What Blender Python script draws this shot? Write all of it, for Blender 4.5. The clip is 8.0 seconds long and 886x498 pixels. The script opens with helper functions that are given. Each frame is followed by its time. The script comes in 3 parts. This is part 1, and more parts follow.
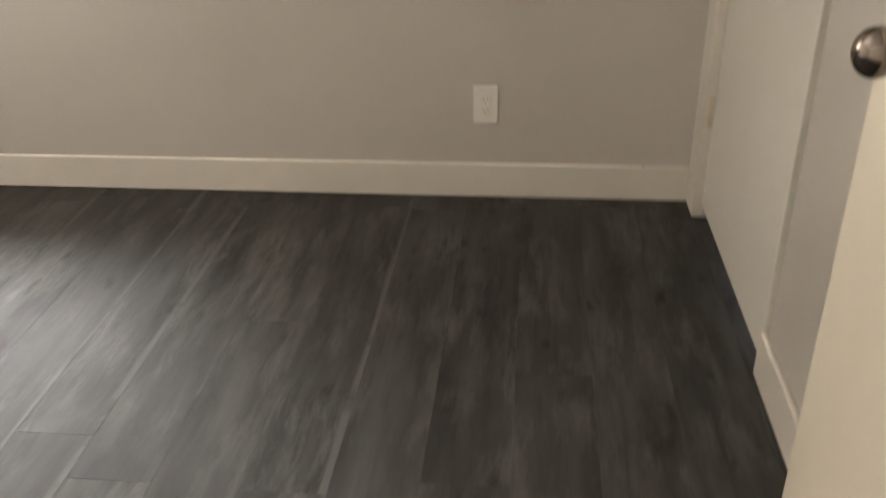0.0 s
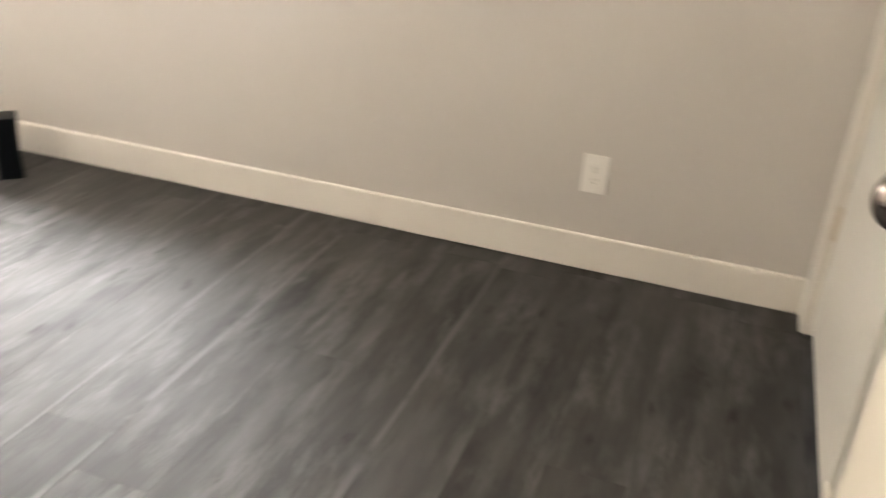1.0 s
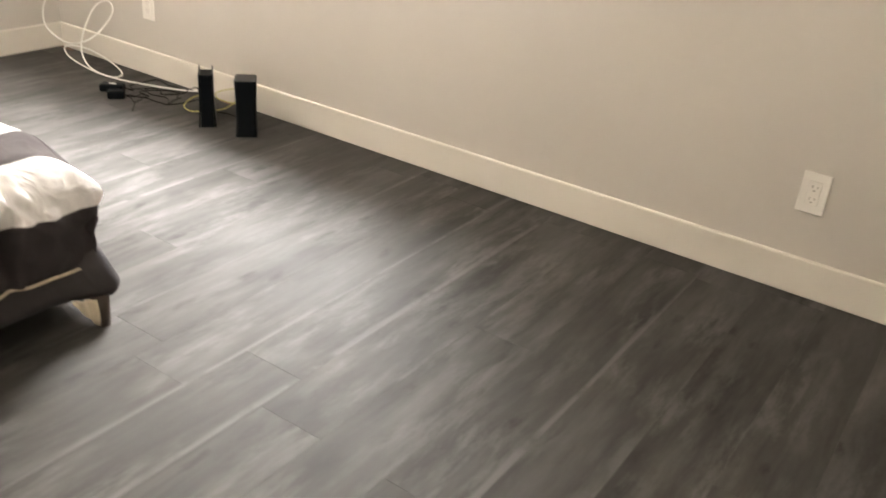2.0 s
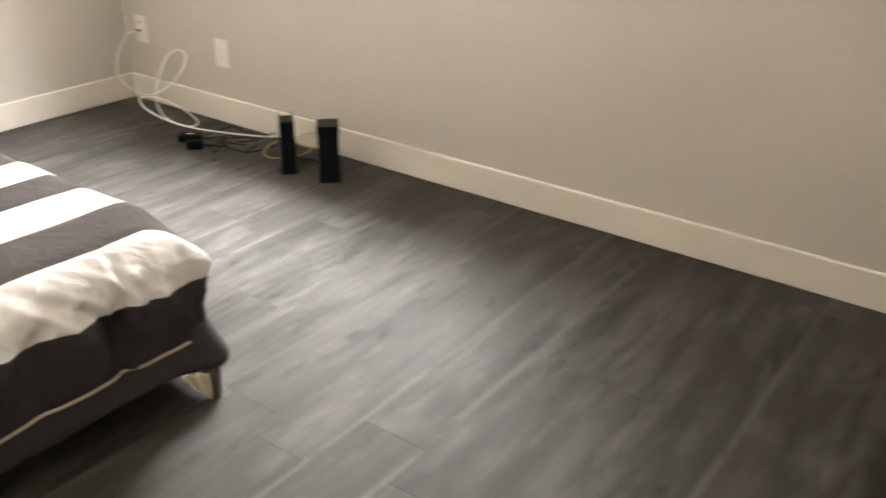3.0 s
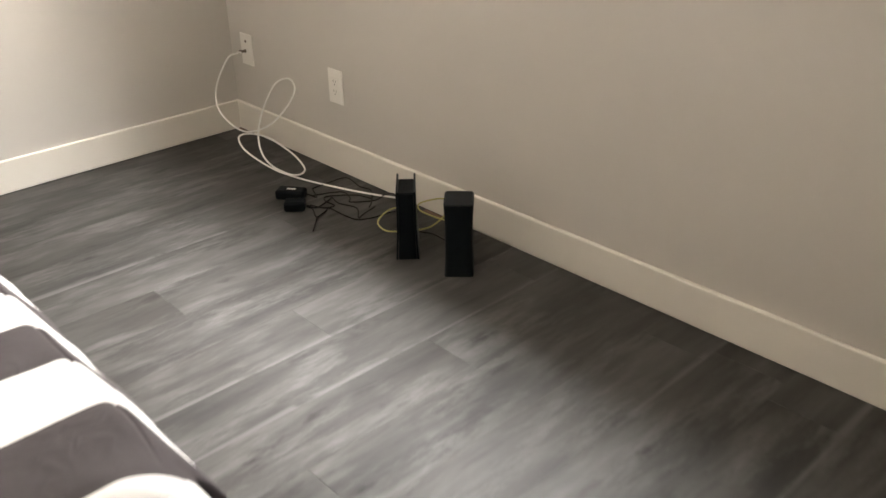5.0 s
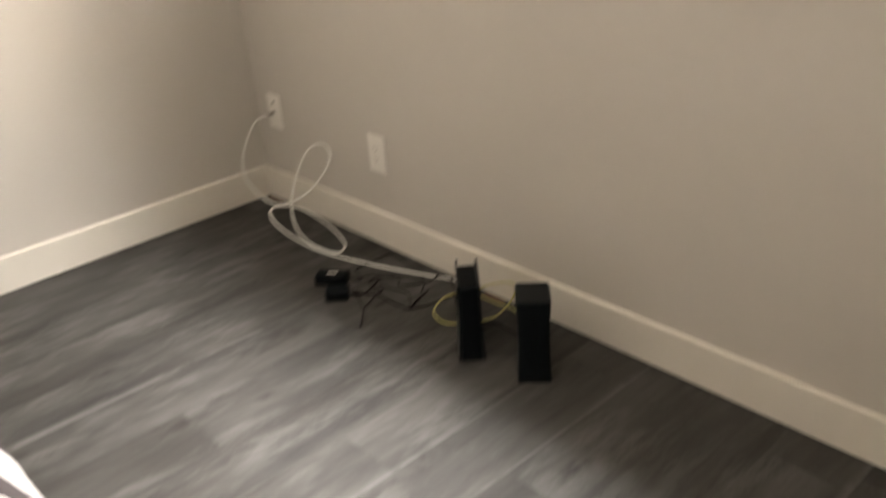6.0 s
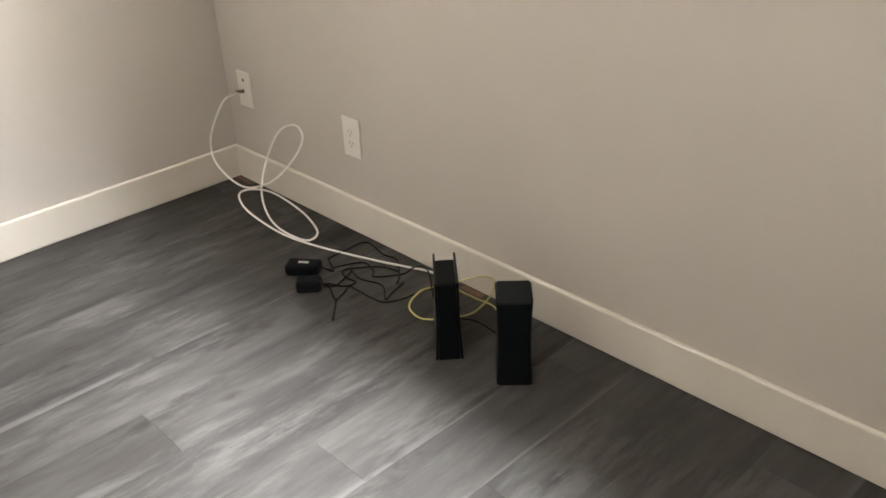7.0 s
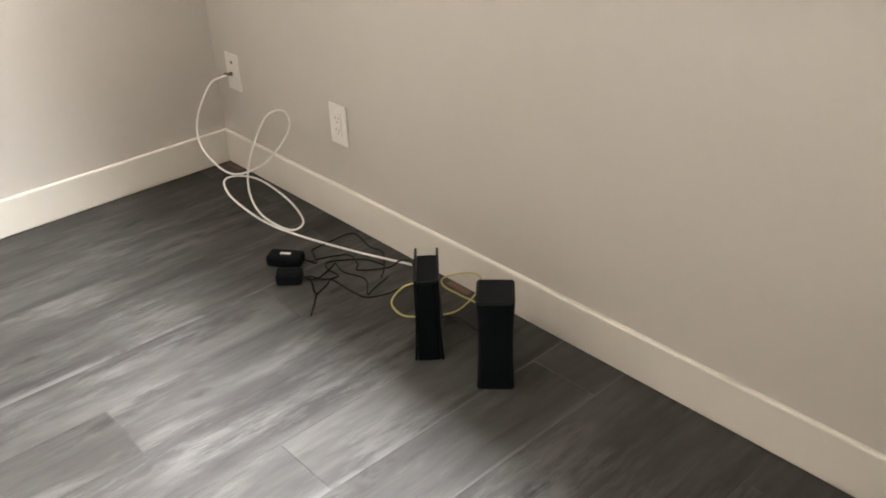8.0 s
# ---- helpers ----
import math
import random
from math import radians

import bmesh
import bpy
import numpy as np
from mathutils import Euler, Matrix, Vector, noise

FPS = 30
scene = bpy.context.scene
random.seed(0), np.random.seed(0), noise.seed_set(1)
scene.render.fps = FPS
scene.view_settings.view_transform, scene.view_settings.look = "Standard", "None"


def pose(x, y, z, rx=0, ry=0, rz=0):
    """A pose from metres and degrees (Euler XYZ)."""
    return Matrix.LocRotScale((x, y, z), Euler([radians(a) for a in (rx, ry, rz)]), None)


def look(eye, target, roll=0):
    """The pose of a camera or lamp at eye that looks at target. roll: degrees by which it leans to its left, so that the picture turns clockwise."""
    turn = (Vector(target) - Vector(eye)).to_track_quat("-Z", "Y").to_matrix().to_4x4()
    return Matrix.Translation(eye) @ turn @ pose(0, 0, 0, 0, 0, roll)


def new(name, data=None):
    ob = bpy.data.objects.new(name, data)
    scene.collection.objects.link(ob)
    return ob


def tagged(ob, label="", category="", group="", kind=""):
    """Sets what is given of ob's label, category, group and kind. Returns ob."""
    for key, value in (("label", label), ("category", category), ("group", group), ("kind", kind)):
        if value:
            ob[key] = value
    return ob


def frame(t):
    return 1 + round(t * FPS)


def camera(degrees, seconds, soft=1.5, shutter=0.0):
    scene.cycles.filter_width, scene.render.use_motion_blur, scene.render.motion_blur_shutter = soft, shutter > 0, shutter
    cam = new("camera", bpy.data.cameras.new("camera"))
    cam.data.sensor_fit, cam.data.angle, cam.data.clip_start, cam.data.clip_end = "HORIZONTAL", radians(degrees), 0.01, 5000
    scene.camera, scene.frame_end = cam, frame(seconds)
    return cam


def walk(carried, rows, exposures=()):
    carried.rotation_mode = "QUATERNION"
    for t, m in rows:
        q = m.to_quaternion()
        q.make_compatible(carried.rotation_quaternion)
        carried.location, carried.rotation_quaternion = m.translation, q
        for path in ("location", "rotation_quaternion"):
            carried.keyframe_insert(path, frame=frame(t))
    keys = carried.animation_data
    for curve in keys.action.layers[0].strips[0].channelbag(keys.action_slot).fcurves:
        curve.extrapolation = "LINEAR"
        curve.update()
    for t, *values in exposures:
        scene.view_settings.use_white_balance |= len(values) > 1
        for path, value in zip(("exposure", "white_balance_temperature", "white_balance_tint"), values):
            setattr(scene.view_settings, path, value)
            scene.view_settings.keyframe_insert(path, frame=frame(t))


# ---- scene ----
cam = camera(53.7, 8.0, soft=1.5, shutter=0.8)
PATH = [
    (0, (3.466, -2.484, 1.151), (3.276, -0.734, 0.202), -1.3),
    (0.3, (3.519, -2.457, 1.136), (3.273, -0.682, 0.248), 1.3),
    (0.5, (3.552, -2.412, 1.131), (3.260, -0.648, 0.235), 2.1),
    (0.8, (3.615, -2.356, 1.152), (3.175, -0.618, 0.267), 3.8),
    (1, (3.665, -2.342, 1.156), (3.104, -0.632, 0.284), 4.0),
    (1.2, (3.660, -2.350, 1.155), (3.000, -0.681, 0.274), 6.3),
    (1.5, (3.697, -2.361, 1.144), (2.870, -0.781, 0.239), 7.6),
    (1.7, (3.702, -2.345, 1.136), (2.785, -0.817, 0.222), 7.2),
    (2.8, (3.563, -2.341, 1.218), (2.538, -0.881, 0.313), 0.7),
    (3, (3.489, -2.324, 1.179), (2.425, -0.884, 0.288), 0.5),
    (3.3, (3.414, -2.235, 1.153), (2.264, -0.853, 0.275), -0.2),
    (3.5, (3.412, -2.156, 1.182), (2.231, -0.809, 0.294), -0.9),
    (4, (3.285, -1.978, 1.190), (2.016, -0.722, 0.288), -2.1),
    (4.2, (3.215, -1.923, 1.176), (1.922, -0.685, 0.282), -1.3),
    (5.3, (2.784, -1.565, 1.143), (1.490, -0.388, 0.173), -1.2),
    (5.5, (2.716, -1.524, 1.158), (1.405, -0.385, 0.166), -1.9),
    (5.8, (2.604, -1.466, 1.156), (1.245, -0.341, 0.213), -4.4),
    (6, (2.549, -1.452, 1.180), (1.207, -0.276, 0.277), -4.3),
    (6.2, (2.496, -1.473, 1.167), (1.221, -0.199, 0.300), -2.5),
    (6.5, (2.479, -1.420, 1.188), (1.236, -0.197, 0.209), -1.8),
    (7, (2.461, -1.380, 1.183), (1.181, -0.185, 0.217), -2.6),
    (7.2, (2.455, -1.385, 1.182), (1.170, -0.190, 0.223), -2.9),
    (7.5, (2.457, -1.356, 1.171), (1.163, -0.186, 0.193), -3.7),
    (7.8, (2.443, -1.315, 1.160), (1.161, -0.145, 0.167), -1.6),
    (8, (2.446, -1.257, 1.155), (1.150, -0.105, 0.159), -2.2),
]
EXPOSURES = [(0.0, 0.43, 6740, 12), (0.5, 0.61, 6740, 12), (1.0, 1.18, 6590, 12), (1.7, 1.2, 6840, 12), (3.0, 0.72, 6840, 11), (4.0, 0.36, 6740, 11), (5.5, 0.18, 6840, 11), (6.0, 0.1, 7090, 12), (6.5, 0.36, 6590, 11), (7.5, 0.4, 6540, 11), (8.0, 0.56, 6540, 11)]
walk(cam, [(t, look(eye, target, roll)) for t, eye, target, roll in PATH], EXPOSURES)

# room, metres: x to the east, y to the north; the long wall is y = 0, the west wall x = 0
EAST, SOUTH, HIGH, THICK = 3.975, -3.35, 2.44, 0.15
BASE_H, BASE_T = 0.110, 0.014
WIN_X0, WIN_X1, WIN_Z0, WIN_Z1 = 0.84, 1.74, 1.01, 1.765
CLOSET_Y0, CLOSET_Y1 = -0.905, -0.118      # closet door opening
ENTRY_Y0, ENTRY_Y1 = -3.015, -2.235          # entry door opening

# ---- light ----
world = bpy.data.worlds.new("world")
scene.world = world
world.use_nodes = True
wn = world.node_tree.nodes
sky = wn.new("ShaderNodeTexSky")
sky.sky_type, sky.sun_disc = "NISHITA", False
sky.sun_elevation, sky.sun_rotation = radians(40), radians(20)
world.node_tree.links.new(sky.outputs[0], wn["Background"].inputs[0])
wn["Background"].inputs[1].default_value = 0.12

lamp = bpy.data.lights.new("window_daylight", "AREA")
lamp.shape, lamp.size, lamp.size_y = "RECTANGLE", 1.25, 0.90
lamp.energy, lamp.color = 1060, (0.955, 0.98, 1.0)
lamp_ob = new("window_daylight", lamp)
lamp_ob.matrix_world = look((1.30, 0.46, 2.52), (1.30, -0.50, 0.30))
# warm fill lamp added outside the window to brighten walls and ceiling
lamp = bpy.data.lights.new("window_fill_light", "AREA")
lamp.shape, lamp.size, lamp.size_y = "RECTANGLE", 1.20, 0.80
lamp.energy, lamp.color = 245, (1.0, 0.955, 0.885)
lamp_ob = new("window_fill_light", lamp)
lamp_ob.matrix_world = look((1.30, 0.45, 1.30), (1.30, -1.0, 1.70))


# ---- materials ----
def material(name, color, rough=0.5, metal=0.0):
    m = bpy.data.materials.new(name)
    m.use_nodes = True
    b = m.node_tree.nodes["Principled BSDF"]
    b.inputs["Base Color"].default_value = (*color, 1)
    b.inputs["Roughness"].default_value, b.inputs["Metallic"].default_value = rough, metal
    return m


def node(m, kind, links=None, **values):
    """A node of m; links: input -> output socket; values: properties."""
    n = m.node_tree.nodes.new(kind)
    for k, v in values.items():
        setattr(n, k, v)
    for k, v in (links or {}).items():
        if isinstance(v, bpy.types.NodeSocket):
            m.node_tree.links.new(v, n.inputs[k])
        else:
            n.inputs[k].default_value = v
    return n


def ramp(m, fac, stops):
    n = node(m, "ShaderNodeValToRGB", {0: fac})
    e = n.color_ramp.elements
    while len(e) < len(stops):
        e.new(0.5)
    for el, (p, c) in zip(e, stops):
        el.position, el.color = p, (*c, 1)
    return n.outputs[0]


def mix(m, fac, a, b, mode="MIX"):
    n = m.node_tree.nodes.new("ShaderNodeMix")
    n.data_type, n.blend_type = "RGBA", mode
    for i, v in ((0, fac), (6, a), (7, b)):
        if isinstance(v, bpy.types.NodeSocket):
            m.node_tree.links.new(v, n.inputs[i])
        else:
            n.inputs[i].default_value = v if i == 0 else (*v, 1)
    return n.outputs[2]


def wire(m, socket, name):
    m.node_tree.links.new(socket, m.node_tree.nodes["Principled BSDF"].inputs[name])


def bump(m, height, strength, distance):
    n = node(m, "ShaderNodeBump", {"Height": height, "Strength": strength, "Distance": distance})
    wire(m, n.outputs[0], "Normal")


def place(m):
    return node(m, "ShaderNodeNewGeometry").outputs["Position"]


def noise_of(m, vector, scale, detail=4.0, rough=0.55):
    return node(m, "ShaderNodeTexNoise", {"Vector": vector, "Scale": scale, "Detail": detail, "Roughness": rough}).outputs["Fac"]


def painted(name, color, rough, grain=0.15, amount=0.05, scale=260):
    m = material(name, color, rough)
    p = place(m)
    big = noise_of(m, p, 2.2, 5)
    dark = tuple(c * (1 - amount) for c in color)
    light = tuple(min(1, c * (1 + amount)) for c in color)
    wire(m, ramp(m, big, [(0.3, dark), (0.7, light)]), "Base Color")
    fine = noise_of(m, p, scale, 3)
    wide = noise_of(m, p, scale / 9, 2)
    add = node(m, "ShaderNodeMath", {0: fine, 1: wide}, operation="ADD").outputs[0]
    bump(m, add, grain, 0.002)
    return m


WALL = painted("wall_paint", (0.535, 0.500, 0.456), 0.30, 0.08, 0.02)
CEIL = painted("ceiling_paint", (0.80, 0.78, 0.74), 0.8)
TRIM = painted("trim_paint", (0.70, 0.655, 0.585), 0.28, 0.08, 0.04, 120)
DOOR = painted("door_paint", (0.70, 0.675, 0.615), 0.4, 0.08, 0.03, 150)
CREAM = painted("cream_door_paint", (0.64, 0.58, 0.475), 0.4, 0.08, 0.03, 150)
PLATE = material("plate_plastic", (0.78, 0.75, 0.70), 0.35)
SLOT = material("slot_dark", (0.27, 0.24, 0.20), 0.6)
NICKEL = material("satin_nickel", (0.24, 0.205, 0.18), 0.16, 1.0)
STEEL = material("steel", (0.17, 0.14, 0.115), 0.35, 1.0)
GLASS = material("window_glass", (1, 1, 1), 0.02)
GLASS.node_tree.nodes["Principled BSDF"].inputs["Transmission Weight"].default_value = 1.0
BLACK = material("black_plastic", (0.0042, 0.0058, 0.0072), 0.6)
BLACK.node_tree.nodes["Principled BSDF"].inputs["Specular IOR Level"].default_value = 0.07
bump(BLACK, noise_of(BLACK, place(BLACK), 900, 2), 0.2, 0.0005)
GLOSS = material("glossy_black_plastic", (0.0042, 0.0060, 0.0075), 0.35)
GLOSS.node_tree.nodes["Principled BSDF"].inputs["Specular IOR Level"].default_value = 0.10
RUBBER = material("black_cable_jacket", (0.009, 0.0075, 0.0066), 0.6)
RUBBER.node_tree.nodes["Principled BSDF"].inputs["Specular IOR Level"].default_value = 0.08
COAX = material("white_cable_jacket", (0.80, 0.79, 0.75), 0.35)
YELLOW = material("yellow_cable_jacket", (0.44, 0.40, 0.13), 0.45)
LABEL = material("grey_label", (0.62, 0.62, 0.60), 0.5)
WOOD = material("dark_leg_wood", (0.035, 0.022, 0.015), 0.4)
HINGE = painted("worn_hinge_paint", (0.60, 0.53, 0.43), 0.4, 0.1, 0.3, 90)
BARE = painted("bare_wood", (0.14, 0.075, 0.042), 0.7, 0.1, 0.3, 120)
GAP = material("gap_dark", (0.05, 0.045, 0.04), 0.9)


def plank_material(edge_lit=False):
    m = material("edge_lit_oak_plank" if edge_lit else "grey_oak_plank", (0.07, 0.06, 0.055), 0.55)
    m.node_tree.nodes["Principled BSDF"].inputs["Specular IOR Level"].default_value = 0.32
    rnd = node(m, "ShaderNodeObjectInfo").outputs["Random"]
    shift = node(m, "ShaderNodeCombineXYZ", {0: rnd, 1: rnd, 2: rnd}).outputs[0]
    far = node(m, "ShaderNodeVectorMath", {0: shift, 1: (37.0, 91.0, 53.0)}, operation="MULTIPLY").outputs[0]
    p = node(m, "ShaderNodeVectorMath", {0: place(m), 1: far}, operation="ADD").outputs[0]
    # slow sideways drift, so that the grain wanders as it does in sawn oak
    sway = node(m, "ShaderNodeTexNoise", {"Vector": p, "Scale": 3.4, "Detail": 3.0}).outputs["Color"]
    drift = node(m, "ShaderNodeVectorMath", {0: sway, 1: (0.035, 0.0, 0.0)}, operation="MULTIPLY").outputs[0]
    p = node(m, "ShaderNodeVectorMath", {0: p, 1: drift}, operation="ADD").outputs[0]
    long = node(m, "ShaderNodeVectorMath", {0: p, 1: (1.0, 0.055, 1.0)}, operation="MULTIPLY").outputs[0]
    mid = node(m, "ShaderNodeVectorMath", {0: p, 1: (1.0, 0.15, 1.0)}, operation="MULTIPLY").outputs[0]
    streak = noise_of(m, long, 18, 4, 0.55)
    fine = noise_of(m, long, 170, 4, 0.7)
    cloud = noise_of(m, mid, 12, 8, 0.66)
    oval = node(m, "ShaderNodeVectorMath", {0: p, 1: (1.0, 0.42, 1.0)}, operation="MULTIPLY").outputs[0]
    wide = noise_of(m, oval, 4.5, 4, 0.55)
    base = ramp(m, cloud, [(0.30, (0.0214, 0.0200, 0.0183)), (0.43, (0.0361, 0.0340, 0.0312)), (0.54, (0.0475, 0.0448, 0.0413)), (0.70, (0.0672, 0.0638, 0.0596))])
    line = ramp(m, streak, [(0.28, (0.60, 0.585, 0.57)), (0.45, (0.94, 0.94, 0.935)), (0.58, (1.06, 1.06, 1.06)), (0.74, (1.36, 1.36, 1.36))])
    c = mix(m, 0.76, base, line, "MULTIPLY")
    blot = ramp(m, wide, [(0.34, (0.72, 0.695, 0.67)), (0.50, (0.97, 0.97, 0.97)), (0.66, (1.16, 1.16, 1.165))])
    c = mix(m, 0.9, c, blot, "MULTIPLY")
    grain = ramp(m, fine, [(0.36, (0.80, 0.79, 0.78)), (0.62, (1.10, 1.10, 1.10))])
    c = mix(m, 0.25, c, grain, "MULTIPLY")
    each = ramp(m, rnd, [(0.0, (0.800, 0.797, 0.797)), (0.5, (0.832, 0.830, 0.830)), (1.0, (0.866, 0.866, 0.871))])
    c = mix(m, 1.0, c, each, "MULTIPLY")
    # knots: small brown hearts with a smoky halo, here and there
    for size, limit, reach, strength in ((6.0, 0.42, 0.06, 0.75), (15.0, 0.60, 0.03, 1.0)):
        cell = node(m, "ShaderNodeTexVoronoi", {"Vector": oval, "Scale": size, "Randomness": 1.0})
        heart = node(m, "ShaderNodeMath", {0: cell.outputs["Distance"], 1: noise_of(m, oval, 26, 5, 0.6)}, operation="ADD").outputs[0]
        k = ramp(m, heart, [(0.48 + reach, (0.22, 0.18, 0.145)), (0.56 + reach, (0.55, 0.52, 0.49)), (0.72 + reach, (1, 1, 1))])
        some = ramp(m, node(m, "ShaderNodeSeparateXYZ", {0: cell.outputs["Color"]}).outputs[0], [(limit, (0, 0, 0)), (limit + 0.05, (1, 1, 1))])
        c = mix(m, some, c, mix(m, strength, c, k, "MULTIPLY"))
    # thin dark pores along the grain
    thin = node(m, "ShaderNodeVectorMath", {0: p, 1: (1.0, 0.055, 1.0)}, operation="MULTIPLY").outputs[0]
    pores = ramp(m, noise_of(m, thin, 62, 3, 0.6), [(0.35, (0.42, 0.39, 0.36)), (0.43, (1, 1, 1))])
    c = mix(m, ramp(m, wide, [(0.40, (0.45, 0.45, 0.45)), (0.60, (0.12, 0.12, 0.12))]), c, mix(m, 1.0, c, pores, "MULTIPLY"))
    # pale limed patches, broken up by the grain
    lime = noise_of(m, node(m, "ShaderNodeVectorMath", {0: p, 1: (1.0, 0.17, 1.0)}, operation="MULTIPLY").outputs[0], 27, 6, 0.72)
    patch = noise_of(m, oval, 7.5, 3, 0.5)
    where = mix(m, 1.0, ramp(m, lime, [(0.44, (0, 0, 0)), (0.62, (1, 1, 1))]), ramp(m, patch, [(0.44, (0.05, 0.05, 0.05)), (0.60, (0.75, 0.75, 0.75))]), "MULTIPLY")
    c = mix(m, where, c, (0.090, 0.0865, 0.082))
    # bevel highlight painted as a pale, broken edge along some planks
    local = node(m, "ShaderNodeSeparateXYZ", {0: node(m, "ShaderNodeTexCoord").outputs["Object"]}).outputs[0]
    wobble = node(m, "ShaderNodeMath", {0: local, 1: node(m, "ShaderNodeMath", {0: streak, 1: 0.06}, operation="MULTIPLY").outputs[0]}, operation="ADD").outputs[0]
    edge = ramp(m, wobble, [(0.099, (0, 0, 0)), (0.108, (0.78, 0.78, 0.78))])
    if edge_lit:
        patchy = ramp(m, noise_of(m, p, 6.0, 4, 0.6), [(0.36, (0, 0, 0)), (0.50, (1, 1, 1))])
        c = mix(m, mix(m, 1.0, edge, patchy, "MULTIPLY"), c, (0.092, 0.089, 0.085))
    wire(m, c, "Base Color")
    r = ramp(m, cloud, [(0.3, (0.66, 0.66, 0.66)), (0.7, (0.60, 0.60, 0.60))])
    wire(m, r, "Roughness")
    both = node(m, "ShaderNodeMath", {0: fine, 1: cloud}, operation="ADD").outputs[0]
    bump(m, both, 0.08, 0.001)
    return m


PLANK, EDGE_LIT = plank_material(), plank_material(True)
SUBFLOOR = material("subfloor", (0.02, 0.018, 0.016), 0.9)


def cloth(name, color, amount=0.06, crumple=-0.5):
    m = material(name, color, 0.85)
    p = place(m)
    weave = noise_of(m, p, 700, 2)
    soft = noise_of(m, p, 9, 4)
    wire(m, ramp(m, soft, [(0.3, tuple(c * (1 - amount) for c in color)), (0.7, tuple(min(1, c * (1 + amount)) for c in color))]), "Base Color")
    warp = node(m, "ShaderNodeTexNoise", {"Vector": p, "Scale": 6.0, "Detail": 2.0}).outputs["Color"]
    q = node(m, "ShaderNodeVectorMath", {0: p, 1: node(m, "ShaderNodeVectorMath", {0: warp, 1: (0.22, 0.22, 0.22)}, operation="MULTIPLY").outputs[0]}, operation="ADD").outputs[0]
    fold = node(m, "ShaderNodeMath", {0: node(m, "ShaderNodeMath", {0: noise_of(m, q, 15, 2, 0.4), 1: 0.5}, operation="SUBTRACT").outputs[0]}, operation="ABSOLUTE").outputs[0]
    high = node(m, "ShaderNodeMath", {0: node(m, "ShaderNodeMath", {0: fold, 1: crumple}, operation="MULTIPLY").outputs[0], 1: node(m, "ShaderNodeMath", {0: weave, 1: 0.02}, operation="MULTIPLY").outputs[0]}, operation="ADD").outputs[0]
    bump(m, high, 0.6, 0.02)
    m.node_tree.nodes["Principled BSDF"].inputs["Specular IOR Level"].default_value = 0.15
    return m


CHARCOAL = cloth("charcoal_cotton", (0.050, 0.0440, 0.0470))
WHITE = cloth("white_cotton", (0.72, 0.71, 0.72), 0.03, -1.2)
BASECLOTH = cloth("dark_upholstery", (0.056, 0.052, 0.055))
LINING = cloth("cream_lining", (0.62, 0.55, 0.42), 0.05)


# ---- helpers ----
def finish(bm, name, mat, parent=None, label="", smooth=False):
    me = bpy.data.meshes.new(name)
    bm.to_mesh(me)
    bm.free()
    for m in (mat if isinstance(mat, (list, tuple)) else [mat]):
        me.materials.append(m)
    if smooth:
        for f in me.polygons:
            f.use_smooth = True
    ob = new(name, me)
    if parent:
        ob.parent = parent
    if label:
        ob["label"] = label
    return ob


def part(name, bm, mat, parent, label="", smooth=False):
    return finish(bm, name, mat, parent, label, smooth)


def empty(name, m, label, category, group="", kind=""):
    ob = new(name)
    ob.empty_display_size = 0.05
    ob.matrix_basis = m
    return tagged(ob, label, category, group, kind)


def box(x0, x1, y0, y1, z0, z1, bevel=0.0, seg=2, bm=None):
    own = bmesh.new()
    bmesh.ops.create_cube(own, size=1)
    for v in own.verts:
        v.co = ((x0 + x1) / 2 + v.co.x * (x1 - x0), (y0 + y1) / 2 + v.co.y * (y1 - y0), (z0 + z1) / 2 + v.co.z * (z1 - z0))
    if bevel:
        bmesh.ops.bevel(own, geom=list(own.edges), offset=bevel, segments=seg, affect="EDGES", profile=0.5)
    if bm is None:
        return own
    join(bm, own)
    return bm


def join(bm, other):
    me = bpy.data.meshes.new("tmp")
    other.to_mesh(me)
    other.free()
    bm.from_mesh(me)
    bpy.data.meshes.remove(me)


def lathe(profile, axis=(0, 0, 1), at=(0, 0, 0), n=28):
    """A turned body: profile of (radius, height) along axis."""
    bm = bmesh.new()
    q = Vector((0, 0, 1)).rotation_difference(Vector(axis)).to_matrix()
    rings = []
    for r, h in profile:
        ring = []
        for i in range(n):
            a = 2 * math.pi * i / n
            ring.append(bm.verts.new(q @ Vector((r * math.cos(a), r * math.sin(a), h)) + Vector(at)))
        rings.append(ring)
    for a, b in zip(rings, rings[1:]):
        for i in range(n):
            bm.faces.new((a[i], a[(i + 1) % n], b[(i + 1) % n], b[i]))
    bm.faces.new(rings[0][::-1])
    bm.faces.new(rings[-1])
    return bm


